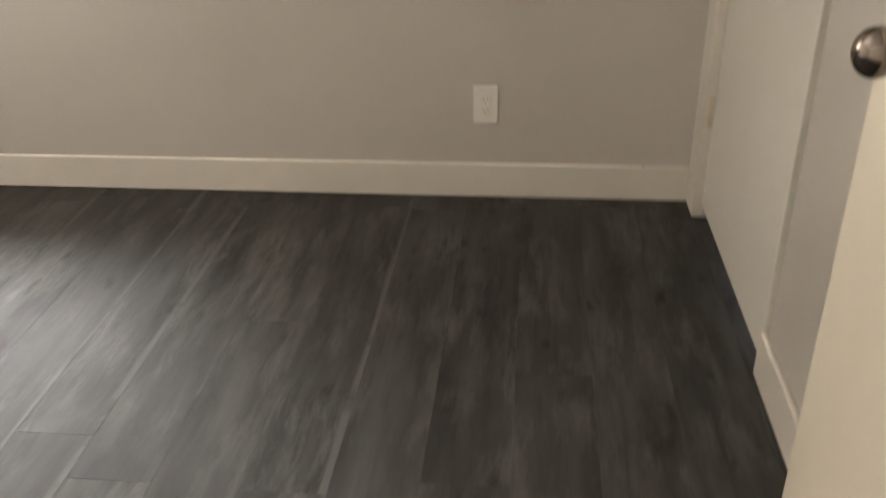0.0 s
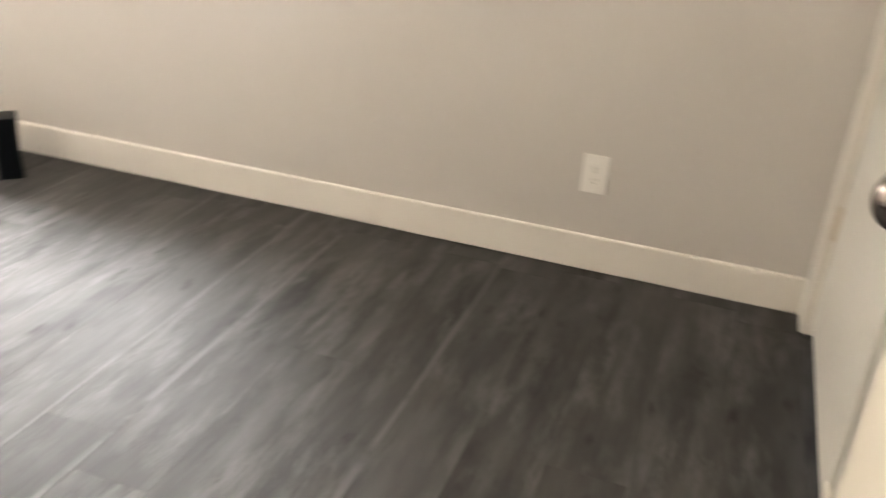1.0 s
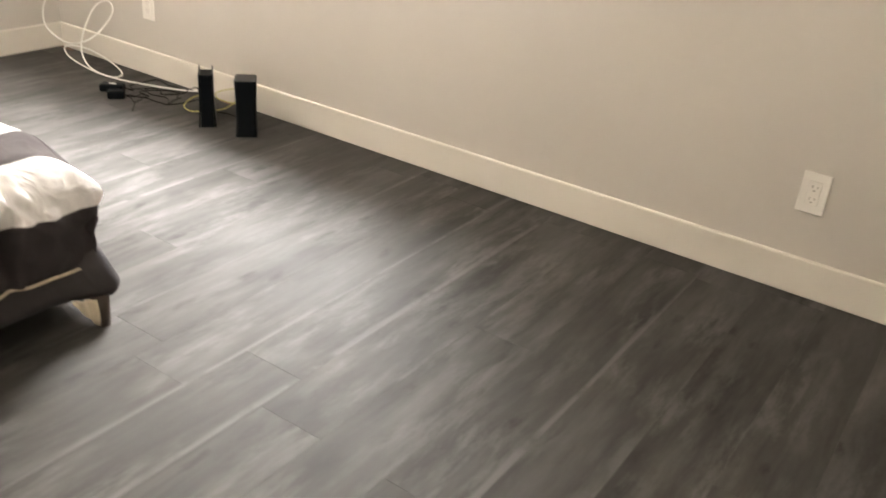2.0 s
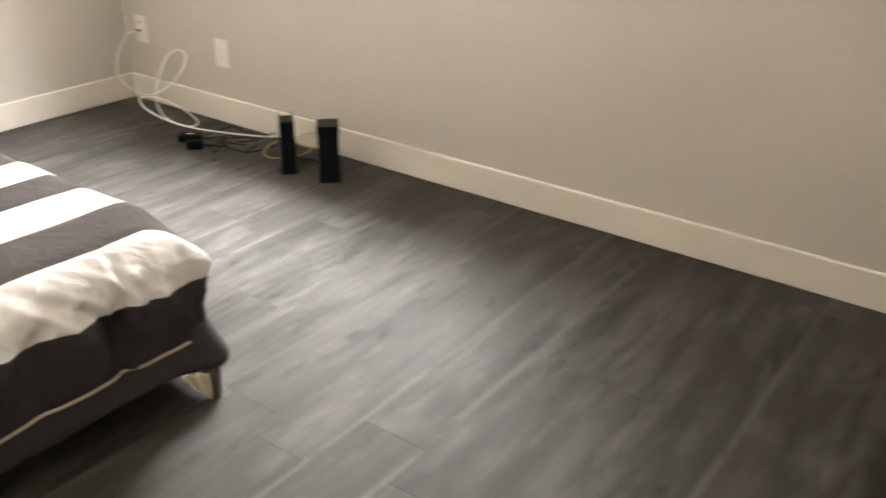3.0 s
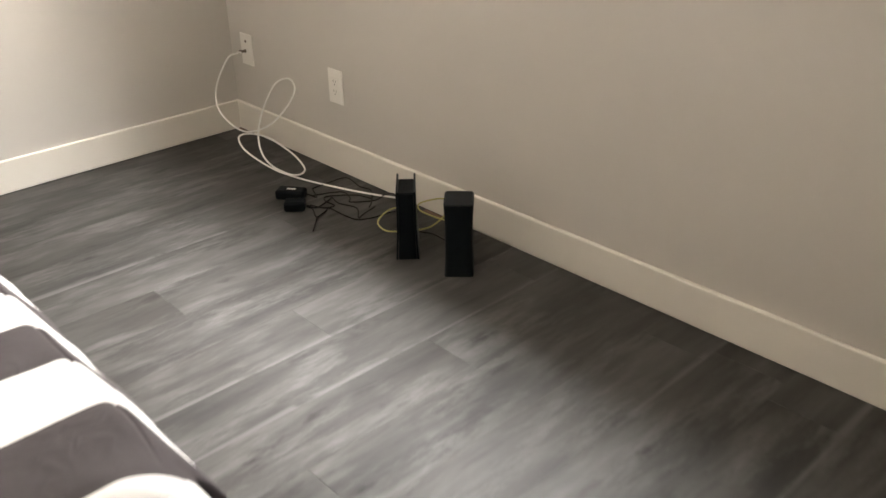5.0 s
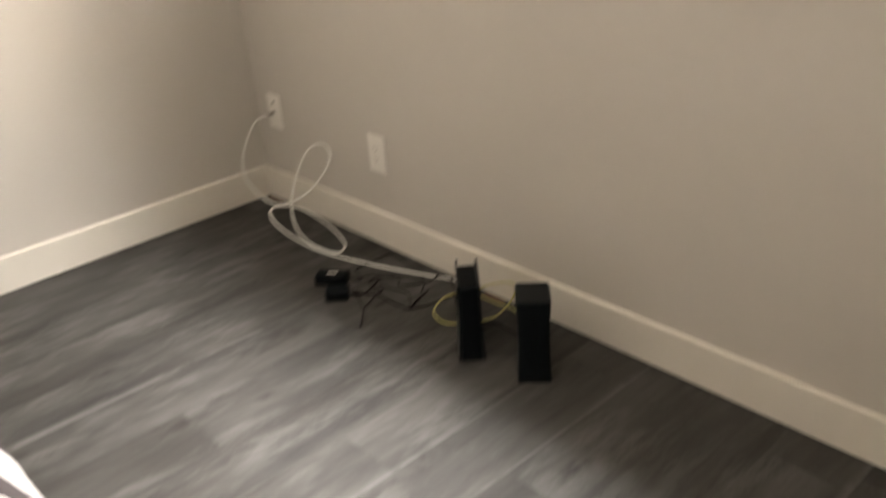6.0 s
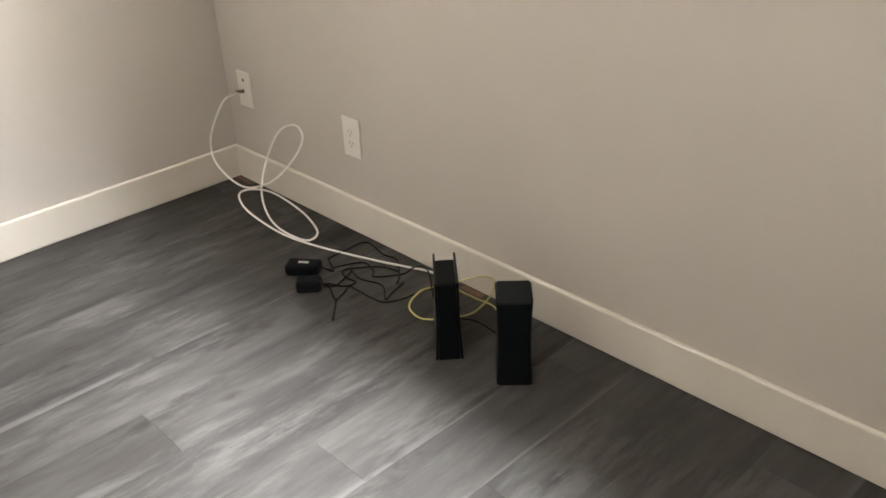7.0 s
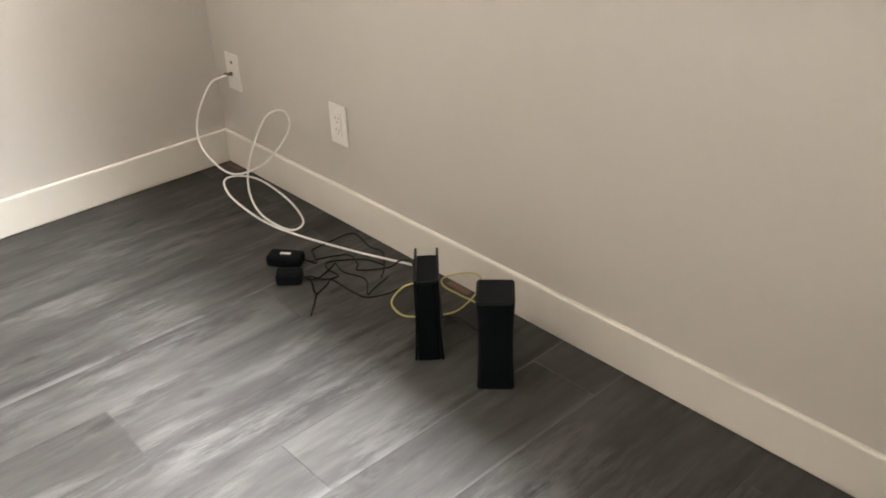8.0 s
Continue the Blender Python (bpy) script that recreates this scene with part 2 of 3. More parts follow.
def tube(points, radius, seg=10, steps=14):
    """A round cord through the points (Catmull-Rom)."""
    P = [Vector(p) for p in points]
    P = [2 * P[0] - P[1]] + P + [2 * P[-1] - P[-2]]
    line = []
    for i in range(1, len(P) - 2):
        a, b, c, d = P[i - 1:i + 3]
        for k in range(steps):
            t = k / steps
            line.append(0.5 * (2 * b + (c - a) * t + (2 * a - 5 * b + 4 * c - d) * t * t + (3 * b - a - 3 * c + d) * t ** 3))
    line.append(P[-2])
    bm = bmesh.new()
    side = None
    rings = []
    for i, p in enumerate(line):
        d = (line[min(i + 1, len(line) - 1)] - line[max(i - 1, 0)]).normalized()
        if side is None:
            side = d.orthogonal().normalized()
        side = (side - d * side.dot(d)).normalized()
        up = d.cross(side)
        rings.append([bm.verts.new(p + radius * (math.cos(2 * math.pi * k / seg) * side + math.sin(2 * math.pi * k / seg) * up)) for k in range(seg)])
    for a, b in zip(rings, rings[1:]):
        for k in range(seg):
            bm.faces.new((a[k], a[(k + 1) % seg], b[(k + 1) % seg], b[k]))
    bm.faces.new(rings[0][::-1])
    bm.faces.new(rings[-1])
    return bm


def thicken(ob, t):
    mod = ob.modifiers.new("thickness", "SOLIDIFY")
    mod.thickness, mod.offset, mod.use_even_offset = t, -1, False


def structure(name, bm, mat, label, category):
    return tagged(finish(bm, name, mat), label, category, kind="structure")


# ---- room shell ----
bm = bmesh.new()
box(-THICK, WIN_X0, 0, THICK, 0, HIGH, bm=bm)
box(WIN_X1, EAST + THICK, 0, THICK, 0, HIGH, bm=bm)
box(WIN_X0, WIN_X1, 0, THICK, 0, WIN_Z0, bm=bm)
box(WIN_X0, WIN_X1, 0, THICK, WIN_Z1, HIGH, bm=bm)
structure("wall_north", bm, WALL, "smooth greige painted wall below a wide window", "wall")
structure("wall_west", box(-THICK, 0, SOUTH - THICK, 0, 0, HIGH), WALL, "smooth greige painted wall behind the bed", "wall")

bm = bmesh.new()
box(EAST, EAST + THICK, CLOSET_Y1, 0, 0, HIGH, bm=bm)
box(EAST, EAST + THICK, CLOSET_Y0, CLOSET_Y1, 2.04, HIGH, bm=bm)
box(EAST, EAST + THICK, ENTRY_Y1, CLOSET_Y0, 0, HIGH, bm=bm)
box(EAST, EAST + THICK, ENTRY_Y0, ENTRY_Y1, 2.06, HIGH, bm=bm)
box(EAST, EAST + THICK, SOUTH - THICK, ENTRY_Y0, 0, HIGH, bm=bm)
structure("wall_east", bm, WALL, "greige painted wall with closet and entry doorways", "wall")

structure("wall_south", box(0, EAST, SOUTH - THICK, SOUTH, 0, HIGH), WALL, "plain greige painted wall beside the bed", "wall")
structure("ceiling", box(-THICK, EAST + 1.4, SOUTH - THICK, THICK, HIGH, HIGH + 0.1), CEIL, "plain white painted ceiling", "ceiling")

# hallway beyond the entry, and the closet behind its door
bm = bmesh.new()
box(EAST + 1.25, EAST + 1.37, SOUTH - THICK, -1.1, 0, HIGH, bm=bm)
box(EAST + THICK, EAST + 1.25, -1.22, -1.1, 0, HIGH, bm=bm)
box(EAST + THICK, EAST + 1.25, SOUTH - THICK, SOUTH, 0, HIGH, bm=bm)
structure("wall_hallway", bm, WALL, "plain greige hallway walls beyond the doorway", "wall")
bm = bmesh.new()
box(EAST + 0.70, EAST + 0.78, -1.10, 0, 0, HIGH, bm=bm)
structure("wall_closet", bm, WALL, "plain closet back wall behind the closed door", "wall")


def baseboard(name, x0, x1, y0, y1):
    bm = box(x0, x1, y0, y1, 0, BASE_H, 0.005, 3)
    structure(name, bm, TRIM, "off-white painted flat baseboard along the wall", "baseboard")


baseboard("baseboard_north", BASE_T, EAST - 0.031, -BASE_T, 0)
nail_head = lathe([(0.0022, 0), (0.0030, 0.0015), (0.0018, 0.003)], (0, -0.5, 1), (3.808, -0.010, BASE_H - 0.001), 10)
nail = finish(nail_head, "nail_head", SLOT, bpy.data.objects["baseboard_north"], "dark exposed nail head", True)
baseboard("baseboard_west", 0, BASE_T, SOUTH + BASE_T, 0)
baseboard("baseboard_east", EAST - BASE_T, EAST, ENTRY_Y1 + 0.07, CLOSET_Y0 + 0.020)
baseboard("baseboard_south", 0, EAST, SOUTH, SOUTH + BASE_T)


# ---- window ----
def window():
    w = empty("window_1", pose((WIN_X0 + WIN_X1) / 2, 0, WIN_Z0), "white framed sliding window in the wall", "window", kind="structure")
    hw, h = (WIN_X1 - WIN_X0) / 2, WIN_Z1 - WIN_Z0
    bm = bmesh.new()
    for x0, x1, z0, z1 in ((-hw, -hw + 0.05, 0, h), (hw - 0.05, hw, 0, h), (-hw + 0.05, hw - 0.05, 0, 0.05), (-hw + 0.05, hw - 0.05, h - 0.05, h), (-0.025, 0.025, 0.05, h - 0.05)):
        box(x0, x1, 0.05, 0.10, z0, z1, 0.004, 1, bm)
    part("window_frame", bm, TRIM, w)
    for x0, x1 in ((-hw + 0.05, -0.025), (0.025, hw - 0.05)):
        g = part("pane", box(x0, x1, 0.072, 0.078, 0.05, h - 0.05), GLASS, w)
        g.visible_shadow = False
    part("window_sill", box(-hw, hw, 0.0, 0.05, 0.0, 0.012, 0.003), TRIM, w)
    # unseen ledge, added to keep daylight off the floor along the wall
    part("shade_ledge", box(-hw - 0.03, hw + 0.03, -0.056, 0.0, -0.004, 0.018, 0.004), TRIM, w)


window()


# ---- doors ----
def knob(parent, at, axis):
    ball = [(0.011, 0.006), (0.011, 0.022)] + [(0.0270 * math.sin(a), 0.048 - 0.0245 * math.cos(a)) for a in (0.5, 0.75, 1.0, 1.25, 1.5, 1.75, 2.0, 2.25, 2.5, 2.75, 3.0)]
    k = part("door_knob", lathe(ball, axis, at), NICKEL, parent, "satin nickel round door knob", True)
    part("rosette", lathe([(0.0325, 0), (0.0325, 0.004), (0.029, 0.009), (0.013, 0.012)], axis, at), NICKEL, k, "", True)
    return k


def closet_door():
    d = empty("door_1", pose(EAST, CLOSET_Y1, 0), "closed flush white closet door on hinges", "door", kind="structure")
    w = CLOSET_Y1 - CLOSET_Y0
    part("door_slab", box(-0.006, 0.029, -w + 0.024, -0.003, 0.040, 2.03, 0.002), DOOR, d)
    part("jamb", box(0.010, THICK, -w, -w + 0.020, 0, 2.04, 0.002), TRIM, d)
    part("casing", box(-0.031, 0.0, 0.0, -CLOSET_Y1 - 0.001, 0, 2.10, 0.003), TRIM, d)
    # dark sheet that stands in for the shade below the door
    part("gap_shade", box(0.04, THICK, -w + 0.02, 0, 0.0, 0.004), GAP, d)
    for z in (0.323, 1.78):
        hb = box(-0.010, -0.006, -0.012, 0.0, z - 0.045, z + 0.045, 0.001, 1)
        join(hb, lathe([(0.006, 0), (0.006, 0.09)], (0, 0, 1), (-0.014, -0.003, z - 0.045), 12))
        part("hinge", hb, HINGE, d, "worn painted door hinge")
    knob(d, (-0.006, -w + 0.075, 0.895), (-1, 0, 0))


closet_door()

DOOR_FACE, DOOR_FREE = 3.860, -1.455


def entry_door():
    d = empty("door_2", pose(DOOR_FACE, DOOR_FREE - 0.76, 0), "cream painted entry door standing wide open", "door", kind="structure")
    part("door_slab", box(0.0, 0.035, 0.0, 0.76, 0.012, 2.03, 0.002), CREAM, d)
    knob(d, (0.0, 0.640, 0.898), (-1, 0, 0))
    knob(d, (0.035, 0.640, 0.898), (1, 0, 0))
    part("latch_plate", box(0.006, 0.029, 0.7585, 0.7612, 0.870, 0.926, 0.0005, 1), NICKEL, d)
    for z in (0.25, 1.02, 1.78):
        part("hinge", lathe([(0.007, 0), (0.007, 0.09)], (0, 0, 1), (0.040, -0.008, z - 0.045), 12), STEEL, d)


entry_door()
f = empty("door_frame", pose(EAST, 0, 0), "white painted casing round the entry doorway", "trim", kind="structure")
for y0, y1, z0, z1 in ((ENTRY_Y1, ENTRY_Y1 + 0.065, 0, 2.06), (ENTRY_Y0 - 0.065, ENTRY_Y0, 0, 2.06), (ENTRY_Y0 - 0.065, ENTRY_Y1 + 0.065, 2.06, 2.125)):
    part("casing", box(-0.012, 0, y0, y1, z0, z1, 0.003), TRIM, f)


# ---- wall plates ----
def wall_plate(name, label, x, z, group=""):
    p = empty(name, pose(x, 0, z), label, "outlet", group)
    part("cover_plate", box(-0.0365, 0.0365, -0.006, 0.0, -0.0575, 0.0575, 0.003), PLATE, p, smooth=False)
    return p


def duplex(x, z, label):
    p = wall_plate("wall_outlet", label, x, z, "duplex outlets along the wall")
    r = part("receptacle", box(-0.0168, 0.0168, -0.0078, -0.005, -0.0335, 0.0335, 0.0015), PLATE, p)
    for dz in (0.0165, -0.0165):
        for sx, hh in ((-0.0065, 0.0042), (0.0065, 0.0034)):
            part("slot", box(sx - 0.0011, sx + 0.0011, -0.0083, -0.0077, dz + 0.002 - hh, dz + 0.002 + hh), SLOT, r)
        part("slot", lathe([(0.0024, 0), (0.0024, 0.0006)], (0, -1, 0), (0, -0.0077, dz - 0.0085), 12), SLOT, r)
    for dz in (0.0485, -0.0485):
        part("screw", lathe([(0.0032, 0), (0.0030, 0.0008), (0.001, 0.0012)], (0, -1, 0), (0, -0.0058, dz), 12), PLATE, p)
    return p


duplex(3.333, 0.296, "white duplex outlet with cover plate near the closet")
duplex(0.638, 0.294, "white duplex outlet with cover plate above the baseboard")

coax_plate = wall_plate("coax_wall_plate", "white coaxial wall plate with a cable screwed on", 0.112, 0.321)
part("port_hole", lathe([(0.0055, 0), (0.0055, 0.001)], (0, -1, 0), (0, -0.0058, 0.030), 14), STEEL, coax_plate)
part("connector", lathe([(0.0062, 0), (0.0062, 0.006), (0.0048, 0.007), (0.0048, 0.013), (0.0056, 0.0135), (0.0056, 0.024), (0.004, 0.026)], (-0.35, -1, 0), (-0.004, -0.0055, -0.006), 12), STEEL, coax_plate, "metal screw-on cable connector", True)


# ---- bed ----
def soft_box(x0, x1, y0, y1, z0, z1, r, seg=3):
    return box(x0, x1, y0, y1, z0, z1, r, seg)


def bed():
    b = empty("bed", pose(1.09, -2.01, 0), "low double bed with dark upholstered base on short legs", "bed")
    o = Vector((-1.09, 2.01, 0))

    def local(bm):
        bmesh.ops.translate(bm, verts=bm.verts, vec=o)
        return bm
    base = soft_box(0.08, 2.112, -2.775, -1.280, 0.058, 0.215, 0.040, 5)
    bmesh.ops.subdivide_edges(base, edges=[e for e in base.edges if e.calc_length() > 0.3], cuts=40, use_grid_fill=True)
    for v in base.verts:      # stuffed sides, fullest halfway down
        full = 0.018 * max(0.0, 1 - ((v.co.z - 0.115) / 0.07) ** 2) + 0.25 * (0.115 - v.co.z)
        if v.co.x > 2.0:
            v.co.x += full
            t = min(1.0, max(0.0, (-1.320 - v.co.y) / 0.10))
            v.co.x -= 0.048 * t * t * (3 - 2 * t)
        if v.co.y > -1.40:
            v.co.y += full * 0.8
        v.co += Vector((1, 1, 0)) * 0.005 * noise.noise(v.co * 11.0)
    part("base", local(base), BASECLOTH, b, "dark grey upholstered bed base", True)
    part("mattress", local(soft_box(0.10, 2.015, -2.70, -1.415, 0.215, 0.375, 0.045)), WHITE, b, "white mattress", True)
    for x in (0.16, 2.118):
        for y in (-2.70, -1.330):
            leg = lathe([(0.016, 0), (0.0165, 0.003), (0.021, 0.075)], at=(x, y, 0), n=20)
            part("leg", local(leg), WOOD, b, "short dark wooden leg", True)
    # pale lining cloth hanging loose beside the corner leg
    bm = bmesh.new()
    rows = []
    for i in range(13):
        t = i / 12
        low = 0.070 * (1 - t ** 1.2) + 0.004 * math.sin(15 * t)
        rows.append([bm.verts.new((2.132 - 0.03 * t + 0.006 * math.sin(13 * t + 0.6 * k), -1.348 - 0.045 * t, 0.080 - low * k / 5)) for k in range(6)])
    for a, c in zip(rows, rows[1:]):
        for k in range(5):
            bm.faces.new((a[k], c[k], c[k + 1], a[k + 1]))
    flap = part("lining_flap", local(bm), LINING, b, "loose cream lining cloth at the corner", True)
    thicken(flap, 0.002)


bed()

STRIPE, STRIPE_X = 0.149, 2.030
DUVET_H = 0.421
# where the stripes meet on top, from the foot towards the pillow
SEAMS = [2.030, 1.868, 1.718, 1.585, 1.447, 1.307]
FOOT, FOOT_R = 2.000, 0.120
NORTH_E, SOUTH_E, SIDE_R = -1.380, -2.65, 0.115
EDGE, EDGE_SEAM = -1.338, -1.317


def over(a, r, tuck=0.0):
    """Cloth that runs a metres past an edge of radius r: how far out and down it lies."""
    if a <= 0:
        return a, 0.0
    if a < r * math.pi / 2:
        return r * math.sin(a / r), r * (1 - math.cos(a / r))
    extra = a - r * math.pi / 2
    return r - tuck * extra, r + extra


def sloped(a):
    """The quilt's long side: a soft turn, a slope outwards and a straight fall."""
    turn, r1, run, r2 = 1.0, 0.040, 0.085, 0.030
    if a <= 0:
        return a, 0.0
    if a < turn * r1:
        return r1 * math.sin(a / r1), r1 * (1 - math.cos(a / r1))
    out, down = r1 * math.sin(turn), r1 * (1 - math.cos(turn))
    a -= turn * r1
    if a < run:
        return out + a * math.cos(turn), down + a * math.sin(turn)
    out, down = out + run * math.cos(turn), down + run * math.sin(turn)
    a -= run
    b = min(a, r2 * (math.pi / 2 - turn))
    out += r2 * (math.sin(turn + b / r2) - math.sin(turn))
    down += r2 * (math.cos(turn) - math.cos(turn + b / r2))
    return out, down + a - b


# creases over the foot: where, how slanted, how wide, how high
FOLDS = [(-1.345, 0.12, 0.014, 0.006), (-1.372, 0.10, 0.012, -0.005), (-1.402, -0.12, 0.013, 0.007), (-1.428, -0.15, 0.012, -0.006), (-1.458, -0.18, 0.016, 0.008), (-1.492, -0.06, 0.011, -0.026), (-1.522, 0.10, 0.012, 0.015), (-1.560, 0.75, 0.010, 0.007), (-1.590, 0.80, 0.012, -0.005), (-1.620, 0.85, 0.009, 0.008), (-1.655, -0.55, 0.010, 0.005),
         (-1.690, -0.60, 0.012, -0.006), (-1.715, 0.95, 0.009, 0.008), (-1.760, 1.05, 0.011, -0.006), (-1.790, 0.90, 0.010, 0.008), (-1.850, -0.40, 0.014, 0.006), (-1.890, 0.7, 0.012, 0.007), (-1.98, 0.4, 0.02, 0.008), (-2.08, -0.3, 0.02, -0.007), (-2.17, 0.6, 0.02, 0.009), (-2.30, 0.4, 0.02, 0.008), (-2.42, -0.3, 0.02, 0.008), (-2.55, 0.3, 0.02, 0.007)]
# broad puffs of the hanging dark stripe: where, how wide, how far out
PUFFS = [(-1.42, 0.050, 0.006), (-1.535, 0.030, -0.014), (-1.60, 0.045, 0.010), (-1.70, 0.035, -0.006), (-1.80, 0.06, 0.010), (-1.93, 0.03, -0.010), (-2.05, 0.07, 0.010), (-2.2, 0.03, -0.010), (-2.35, 0.08, 0.010)]


def along(s):
    """How far along the bed s stripes from the foot seam lie."""
    if s >= 0:
        return STRIPE_X + STRIPE * s
    k = int(-s)
    if k >= len(SEAMS) - 1:
        return SEAMS[-1] + 0.140 * (s + len(SEAMS) - 1)
    return SEAMS[k] + (SEAMS[k + 1] - SEAMS[k]) * (-s - k)


def ridged(x, y, seed):
    return 0.5 - abs(noise.noise((x, y, seed)))


def duvet():
    steps = 16
    ss = [k / steps for k in range(-13 * steps + 6, 2 * steps + 1)]
    us = [along(s) for s in ss]
    side = 0.285
    vs = sorted(list(np.linspace(SOUTH_E - side, NORTH_E + side, 300)) + [EDGE_SEAM + 0.0025 * k for k in range(-3, 4)])
    mid, half = (SOUTH_E + NORTH_E) / 2, (NORTH_E - SOUTH_E) / 2
    bm = bmesh.new()
    grid = []
    for stripe, u in zip(ss, us):
        row = []
        for v in vs:
            w = u - STRIPE_X
            if w > 0:      # the white stripe is gathered, the more the further from the corner
                g = 1.00 - 0.10 * min(1.0, max(0.0, (-1.42 - v) / 0.35))
                w = w * g if w < STRIPE else STRIPE * g + (w - STRIPE) * (2 - g)
            hx, dx = over(STRIPE_X + w - FOOT, FOOT_R, 0.20)
            # towards the foot the side rolls over earlier and more softly
            t = min(1.0, max(0.0, (u - 1.62) / 0.40))
            slack = 0.040 * t * t * (3 - 2 * t)
            if v > mid:
                hy, dy = over(v - NORTH_E + slack, SIDE_R + slack)
                y = NORTH_E - slack + hy
                q, d = sloped(v - EDGE)
                m = min(1.0, max(0.0, (u - 1.90) / 0.14))
                m = m * m * (3 - 2 * m)
                y, dy = m * y + (1 - m) * (EDGE + q), m * dy + (1 - m) * d
                s = 1
            else:
                hy, dy = over(SOUTH_E - v + slack, SIDE_R + slack)
                y = SOUTH_E + slack - hy
                s, m = -1, 1.0
            x = FOOT + hx + 1.15 * (1 - m) * min(dy, 0.12) * (1 - min(1.0, max(0.0, (dy - 0.11) / 0.07)))      # the long side hangs askew
            drop = (dx ** 6 + dy ** 6) ** (1 / 6)
            if dx > 0 and dy > 0:      # gathered corner
                k = min(1.0, max(0.0, dx - 0.085) / 0.03) * min(1.0, dy / 0.08)
                x -= 0.010 * k
                y -= s * 0.018 * k
                pinch = math.exp(-((dx - 0.168) / 0.024) ** 2) * min(1.0, dy / 0.06)
                x -= 0.018 * pinch
                y -= s * 0.018 * pinch
            if dy > 0.07 and u > STRIPE_X - 0.04:      # loose cloth folded in behind the corner
                t = min(1.0, (dy - 0.07) / 0.11) * min(1.0, (u - STRIPE_X + 0.04) / 0.07)
                n = min(1.0, max(0.0, (u - STRIPE_X - STRIPE + 0.02) / 0.03))
                y -= s * (0.075 - 0.045 * n) * t
                x -= (0.085 - 0.070 * n) * t
            edge = max(0.0, 1 - abs(v - mid) / (half + 0.1))
            puff = 0.012 * noise.noise((x * 2.3, y * 2.3, 3.1)) + 0.005 * noise.noise((x * 7, y * 7, 9.0))
            # stitched stripe seams draw the cloth down a little
            puff -= 0.0035 * math.exp(-((stripe - round(stripe)) * STRIPE / 0.007) ** 2)
            z = DUVET_H - drop + puff * (1 if drop < 0.05 else 0.4) + 0.010 * (1 - (1 - edge) ** 3) - 0.010
            z -= 0.005 * (1 - m) * math.exp(-((v - EDGE_SEAM) / 0.003) ** 2)
            # a soft bulge across one dark stripe
            z += 0.014 * math.exp(-((u - 1.93) / 0.05) ** 2 - ((v + 1.70) / 0.07) ** 2)
            # creases that gather towards the foot and fade on the hanging dark stripe
            near = min(1.0, max(0.0, (u - STRIPE_X + 0.005) / 0.09))
            wx = 0.03 * noise.noise((y * 7, u * 9, 5.5))
            lift = 0.004 * noise.noise((y * 15, u * 11.0, 4.2)) + 0.013 * (ridged(y * 12 + u * 9 + wx * 9, u * 9.0 - y * 5, 1.2) - 0.3) + 0.008 * (ridged(y * 25 - u * 17, u * 15 + y * 6, 7.7) - 0.3)
            for y0, slope, width, amp in FOLDS:
                d = (y - y0 - slope * (u - FOOT) - 0.5 * wx) / width
                if abs(d) < 6:
                    lift += 1.5 * amp / (1 + d * d)
            dark = min(1.0, max(0.0, (u - STRIPE_X - STRIPE * 0.85) / 0.05))
            lift *= near * (1 - 0.55 * dark) * (1 - 0.45 * min(1.0, max(0.0, (y + 1.475) / 0.03)))
            for y0, width, amp in PUFFS:
                lift += 2.5 * dark * (1 - 0.85 * min(1.0, max(0.0, (u - 2.27) / 0.06))) * amp * math.exp(-((y - y0 - 0.12 * (u - 2.2)) / width) ** 2)
            hang = min(1.0, drop / 0.10)
            if dx >= dy:
                x += lift * hang
                z += lift * 0.45 * (1 - hang)
            else:
                sidefold = 0.010 * noise.noise((x * 9, v * 2.0, 2.2)) * min(1.0, dy / 0.08)
                foot = min(1.0, max(0.0, (u - 1.93) / 0.08))
                y += s * sidefold * (1 - foot)
                z += lift * 0.45 * (1 - hang)
            hem = 0.150 - 0.036 * min(1.0, max(0.0, (y + 1.55) / 0.12)) + 0.006 * noise.noise((x * 3 + 2, y * 3, 1.0)) + 0.007 * noise.noise((x * 2, y * 11, 6.0))
            z = max(z, hem - 0.004 * (drop > 0.2))
            row.append(bm.verts.new((x, y, z)))
        grid.append(row)
    for i in range(len(us) - 1):
        n = math.floor(ss[i] + 1e-4)
        for j in range(len(vs) - 1):
            f = bm.faces.new((grid[i][j], grid[i + 1][j], grid[i + 1][j + 1], grid[i][j + 1]))
            f.material_index = 1 if n % 2 == 0 else 0
    foot_line = [grid[-1][j].co.copy() for j in range(36, len(vs) - 30, 5)]
    side_line = [grid[i][-1].co.copy() for i in range(0, len(us) - 46, 6)]
    bmesh.ops.recalc_face_normals(bm, faces=bm.faces)
    c = empty("duvet", pose(0, 0, 0), "grey and white striped duvet spread over the bed", "bedding")
    cover = part("cover", bm, [CHARCOAL, WHITE], c, "broad charcoal and white stripes, wrinkled at the foot", True)
    thicken(cover, 0.008)
    part("foot_hem", tube([p + Vector((0.003, 0, -0.003)) for p in foot_line], 0.0034, 8, 3), LINING, cover, "cream piped hem", True)
    part("side_hem", tube([p + Vector((0, 0.004, -0.004)) for p in side_line], 0.0040, 8, 3), WHITE, cover, "white piped hem", True)


duvet()


